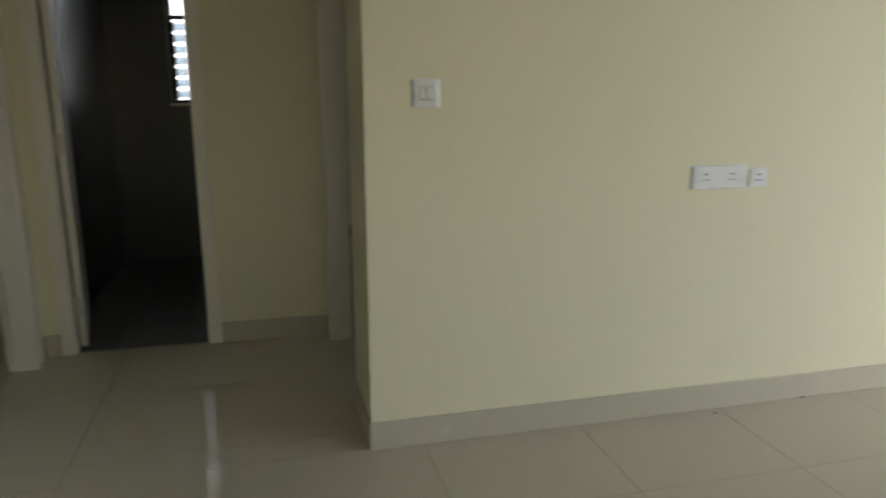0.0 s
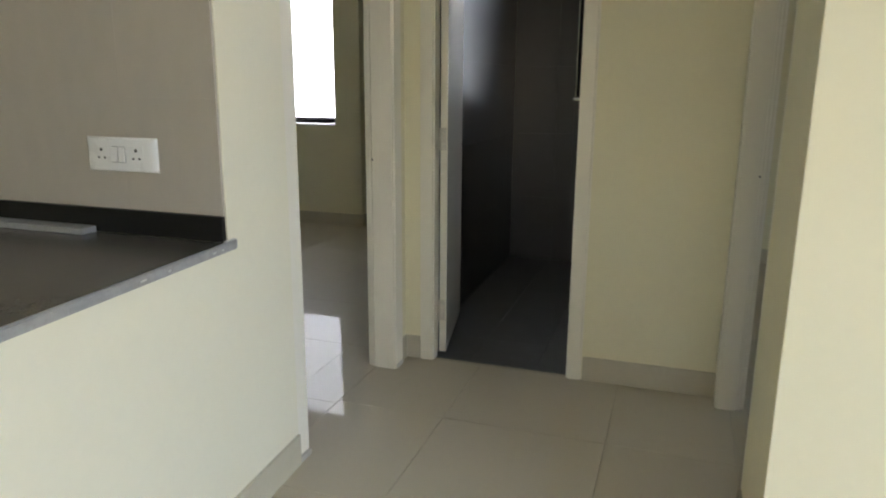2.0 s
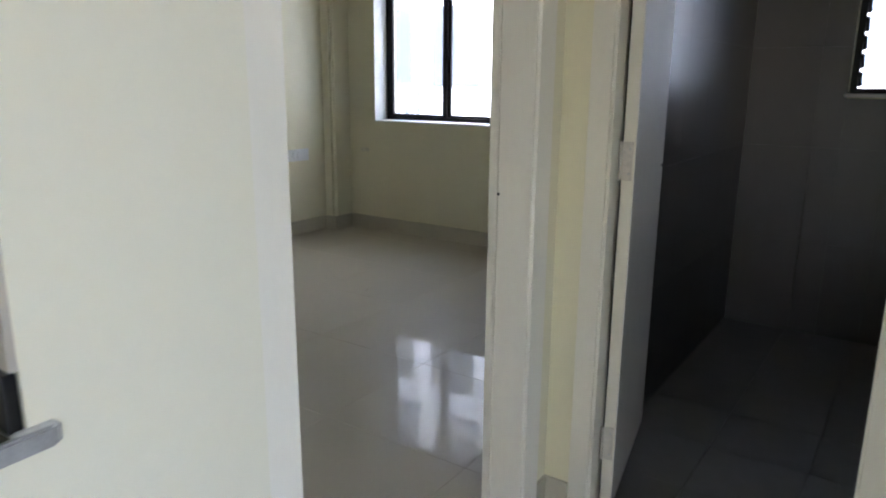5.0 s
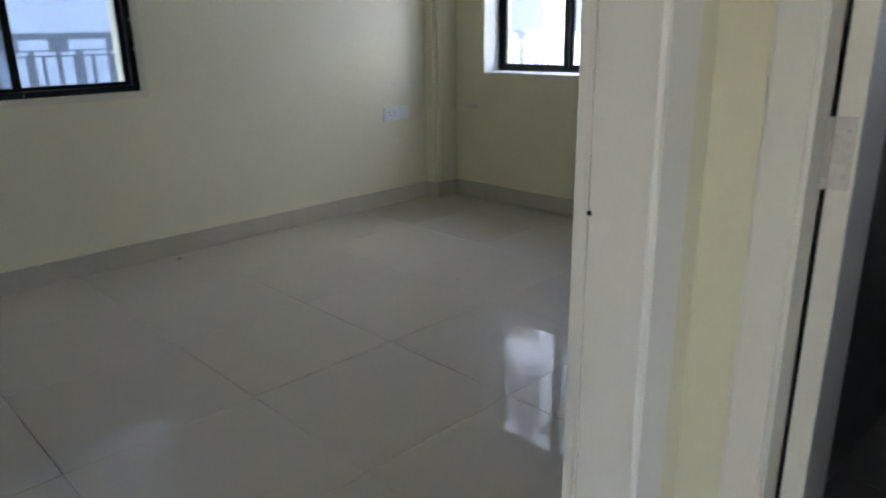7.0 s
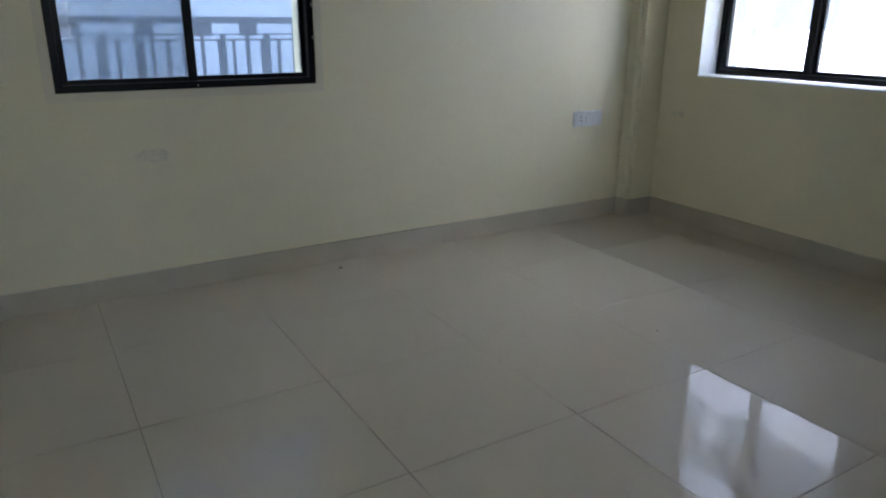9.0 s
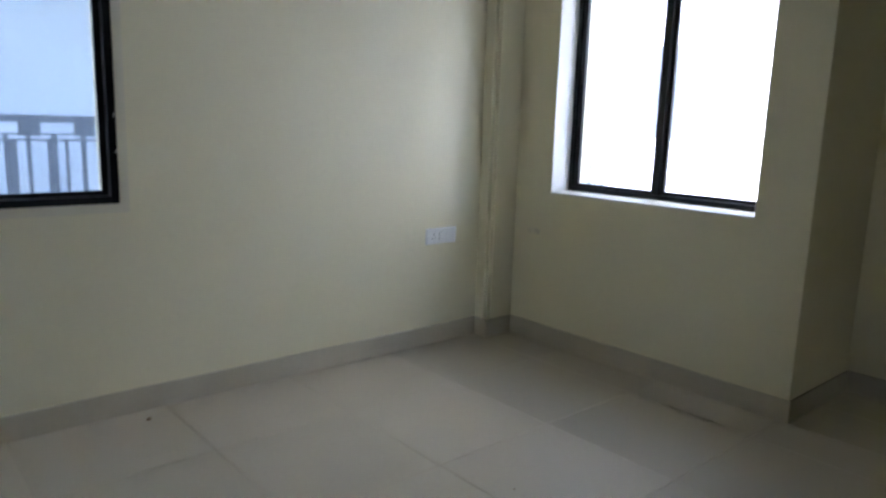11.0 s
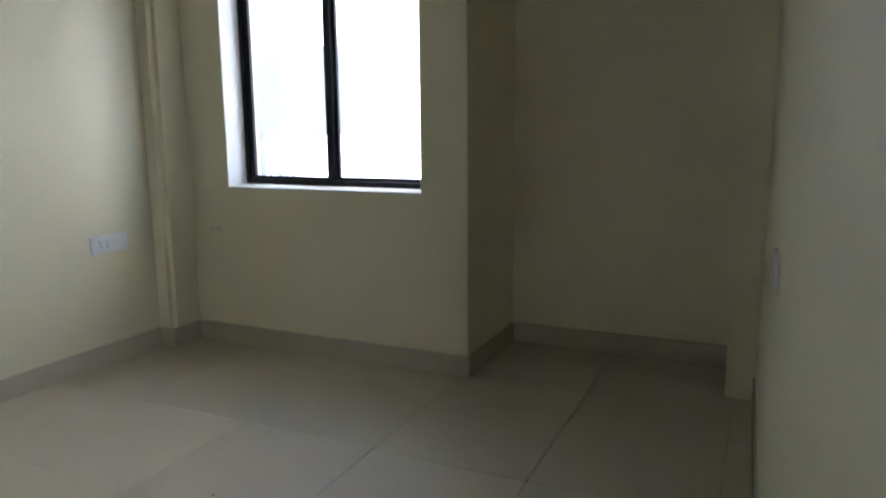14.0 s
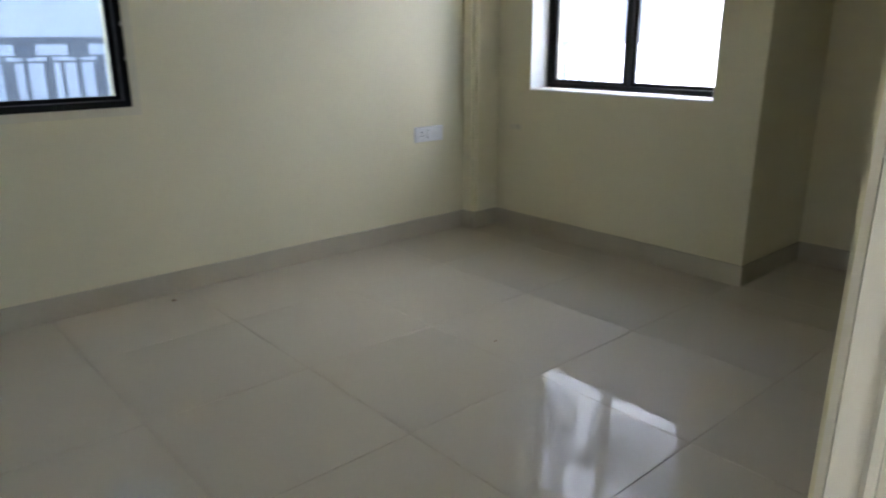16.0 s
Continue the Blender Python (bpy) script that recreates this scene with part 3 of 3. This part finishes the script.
box(bm, -2.7, -1.765, -0.142, -0.090, 0.830, 0.848, 0.003)
slab = tagged(new("granite_offcut", finish("granite_offcut", bm, GRANITE_EDGE)), "narrow grey granite offcut lying on the counter", "stone slab")
bm = B()
box(bm, -3.4, -1.354, -0.0875, -0.0725, 0.830, 0.897, 0.002)
tagged(new("counter_upstand", finish("counter_upstand", bm, BLACK_STONE)), "black granite upstand along the tiled wall", "upstand")
bm = B()
box(bm, -3.4, -1.355, -0.074, -0.0705, 0.9, 2.2)
ktile_wall = structure("wall_tiling_kitchen", bm, KTILE, "taupe linen-patterned kitchen wall tiles", "wall tiles")
# ---- marks on the walls ----


def blot(name, at, rx, rz, axis, material, seed, label):
    rnd = random.Random(seed)
    bm = B()
    n = 22
    ring = []
    for i in range(n):
        a = 2 * math.pi * i / n
        r = 0.75 + 0.35 * rnd.random()
        u, v = rx * r * math.cos(a), rz * r * math.sin(a)
        ring.append(bm.verts.new((at[0], at[1] + u, at[2] + v) if axis == "x" else (at[0] + u, at[1], at[2] + v)))
    d = Vector((0.0016, 0, 0)) if axis == "x" else Vector((0, -0.0016, 0))
    top = [bm.verts.new(v.co + d) for v in ring]
    bm.faces.new(top)
    for i in range(n):
        bm.faces.new((ring[i], ring[(i + 1) % n], top[(i + 1) % n], top[i]))
    bmesh.ops.recalc_face_normals(bm, faces=bm.faces[:])
    return tagged(new(name, finish(name, bm, material)), label, "wall stain")


blot("plaster_patch", (-4.6352, 1.01, 0.62), 0.075, 0.03, "x", PATCH_SOFT, 3, "faint grey plaster patch under the side window")
blot("plaster_patch", (-4.38, 3.9622, 0.645), 0.05, 0.02, "y", PATCH_SOFT, 5, "faint grey smudge under the deep window")
outlet = thing("wall_outlet", (-4.635, 2.355, 2.29), "black conduit outlet with a loose wire high on the wall", "conduit outlet")
bm = B()
cyl(bm, (-4.635, 2.355, 2.31), (-4.606, 2.355, 2.31), 0.042, 20)
part("ring", bm, HOLE, outlet)
wire = bpy.data.curves.new("wire", "CURVE")
wire.dimensions, wire.bevel_depth = "3D", 0.0012
sp = wire.splines.new("BEZIER")
sp.bezier_points.add(2)
for q, c in zip(sp.bezier_points, ((0.025, 0.0, 0.0), (0.03, -0.012, -0.045), (0.03, 0.015, -0.085))):
    q.co = c
    q.handle_left_type = q.handle_right_type = "AUTO"
w_ob = new("wire", wire)
w_ob.parent = outlet
tagged(w_ob, "thin dark loose wire")

for x, y, s in ((1.36, -0.05, 0.006), (1.80, -0.012, 0.007), (-4.52, 1.80, 0.01), (-3.2, 2.6, 0.004)):
    bm = B()
    bmesh.ops.create_icosphere(bm, subdivisions=2, radius=s)
    for v in bm.verts:
        v.co *= 0.75 + 0.5 * noise.random()
        v.co.z *= 0.5
    ob = new("plaster_crumb", finish("plaster_crumb", bm, CRUMB))
    ob.location = (x, y, s * 0.42)
    tagged(ob, "small brown plaster crumb on the tiled floor", "debris", "crumbs on the floor")

# ---- outside ----
GZ = -6.2
bm = B()
box(bm, -600, 600, -600, 600, GZ - 0.5, GZ)
structure("ground", bm, GROUND, "dusty open ground far below", "ground")


def rail_run(house, p, q, z, bars):
    """A balcony railing from p to q over the slab at z."""
    p, q = Vector((*p, 0)), Vector((*q, 0))
    d = q - p
    side = Vector((-d.y, d.x, 0)).normalized()
    ang = math.atan2(d.y, d.x)

    def bar(u0, u1, z0, z1, w, name):
        bm = B()
        c = p + d.normalized() * ((u0 + u1) / 2)
        bmesh.ops.create_cube(bm, size=1, matrix=Matrix.Translation((c.x, c.y, (z0 + z1) / 2)) @ pose(0, 0, 0, 0, 0, math.degrees(ang)) @ Matrix.Diagonal((u1 - u0, w, z1 - z0, 1)))
        part(name, bm, OUT_RAIL, house)

    L = d.length
    bar(0, L, z + 1.125, z + 1.195, 0.08, "handrail")
    bar(0, L, z + 1.005, z + 1.02, 0.03, "lower_rail")
    bar(0, L, z + 0.945, z + 0.965, 0.03, "lower_rail")
    bar(0, L, z + 0.06, z + 0.10, 0.04, "bottom_rail")
    u, k = 0.12, 0
    while u < L - 0.3:
        bar(u, u + 0.185, z + 0.995, z + 1.125, 0.05, "rail_block")
        u += (0.59, 0.49, 0.60, 0.68)[k % 4]
        k += 1
    u, k = 0.10, 0
    while u < L - 0.1:
        half = (0.022, 0.017, 0.034, 0.017, 0.014, 0.026, 0.014)[k % 7]
        bar(u - half, u + half, z + 0.10, z + (1.005 if k % 2 else 0.945), 0.03, "baluster")
        u += bars * (1.25, 0.42, 1.05, 1.35, 0.36, 0.85, 1.2)[k % 7]
        k += 1


side_house = thing("apartment_building", (-12, 3, GZ), "white apartment block with blue-grey balcony railings close by", "building")
bm = B()
box(bm, -18, -10.8, -9, 8.5, GZ, 12)
part("wall", bm, OUT_WHITE, side_house)
bm = B()
box(bm, -18.2, -10.6, -9.2, 8.7, 12, 12.4)
part("roof", bm, OUT_SLAB, side_house)
for z in (-3.1, 0.0, 3.1, 6.2):
    bm = B()
    box(bm, -10.8, -9.45, -6, 7, z - 0.15, z)
    part("balcony_slab", bm, OUT_SLAB if z > 9 else OUT_WHITE, side_house)
    for y in (-4.6, -1.2, 4.9):
        bm = B()
        box(bm, -10.83, -10.79, y - 0.6, y + 0.6, z + 0.9, z + 2.3, 0.01)
        wnd = part("window", bm, OUT_PANE, side_house)
rail_run(side_house, (-9.5, -3.15), (-9.5, 6.4), 0.0, 0.13)

back_house = thing("apartment_building", (-6, 14, GZ), "white apartment block with pale windows and a railed balcony", "building")
bm = B()
box(bm, -22, 6, 12.0, 22, GZ, 12)
part("wall", bm, OUT_WHITE, back_house)
bm = B()
box(bm, -22.2, 6.2, 11.8, 22.2, 12, 12.4)
part("roof", bm, OUT_SLAB, back_house)
bm = B()
box(bm, -13.5, -7.9, 10.95, 12.0, -0.15, 0.0)
part("balcony_slab", bm, OUT_WHITE, back_house)
for z in (-3.1, 0.0, 3.1, 6.2):
    for x0, x1 in ((-11.6, -10.0), (-9.45, -8.3), (-4.5, -3.3), (0, 1.2)):
        if x0 < -8 and z > 6:
            continue
        bm = B()
        box(bm, x0, x1, 11.96, 12.03, z + (1.08 if x0 < -8 else 0.95), z + 2.66, 0.01)
        part("window", bm, OUT_PANE, back_house)
# bays out of direct view; their blue-grey puts shade into the floor's reflection
for x0, x1 in ((-13.5, -9.75), (-9.35, -5.5)):
    bm = B()
    box(bm, x0, x1, 11.1, 12.03, 7.3, 11.4, 0.02)
    part("bay", bm, OUT_SHADE, back_house, "upper bay, its blue-grey standing in for shade")
rail_run(back_house, (-13.4, 11.0), (-8.85, 11.0), -0.05, 0.13)

# ---- tiles, piece by piece ----
lay_tiles(floor_bed, [(-4.635, -1.46, 0.06, 3.962), (-2.858, -1.57, 3.962, 4.616)], -2.284, 1.310, 0.605, 0.599, TILE, cross=0.0013)
lay_tiles(floor_liv, [(-3.6, 3.6, -4.6, 0.0), (-1.46, 0.02, 0.0, 1.268)], 0.189, 0.126, 0.604, 0.604, TILE)
lay_tiles(floor_room, [(0.02, 3.6, 0.12, 3.75)], 0.189, 0.126, 0.604, 0.604, TILE)
lay_tiles(floor_bath, [(-1.383, 0.0, 1.30, 3.34)], -1.383, 1.30, 0.302, 0.302, BFLOOR, joint=0.001)
lay_tiles(ktile_wall, [(-3.4, -1.355, 0.898, 2.2)], -1.65, 0.897, 0.60, 0.30, KTILE, joint=0.0003, turn=pose(0, -0.079, 0, 90))
bm = B()
box(bm, -1.383, -1.3755, 1.388, 3.34, 0, 2.3)
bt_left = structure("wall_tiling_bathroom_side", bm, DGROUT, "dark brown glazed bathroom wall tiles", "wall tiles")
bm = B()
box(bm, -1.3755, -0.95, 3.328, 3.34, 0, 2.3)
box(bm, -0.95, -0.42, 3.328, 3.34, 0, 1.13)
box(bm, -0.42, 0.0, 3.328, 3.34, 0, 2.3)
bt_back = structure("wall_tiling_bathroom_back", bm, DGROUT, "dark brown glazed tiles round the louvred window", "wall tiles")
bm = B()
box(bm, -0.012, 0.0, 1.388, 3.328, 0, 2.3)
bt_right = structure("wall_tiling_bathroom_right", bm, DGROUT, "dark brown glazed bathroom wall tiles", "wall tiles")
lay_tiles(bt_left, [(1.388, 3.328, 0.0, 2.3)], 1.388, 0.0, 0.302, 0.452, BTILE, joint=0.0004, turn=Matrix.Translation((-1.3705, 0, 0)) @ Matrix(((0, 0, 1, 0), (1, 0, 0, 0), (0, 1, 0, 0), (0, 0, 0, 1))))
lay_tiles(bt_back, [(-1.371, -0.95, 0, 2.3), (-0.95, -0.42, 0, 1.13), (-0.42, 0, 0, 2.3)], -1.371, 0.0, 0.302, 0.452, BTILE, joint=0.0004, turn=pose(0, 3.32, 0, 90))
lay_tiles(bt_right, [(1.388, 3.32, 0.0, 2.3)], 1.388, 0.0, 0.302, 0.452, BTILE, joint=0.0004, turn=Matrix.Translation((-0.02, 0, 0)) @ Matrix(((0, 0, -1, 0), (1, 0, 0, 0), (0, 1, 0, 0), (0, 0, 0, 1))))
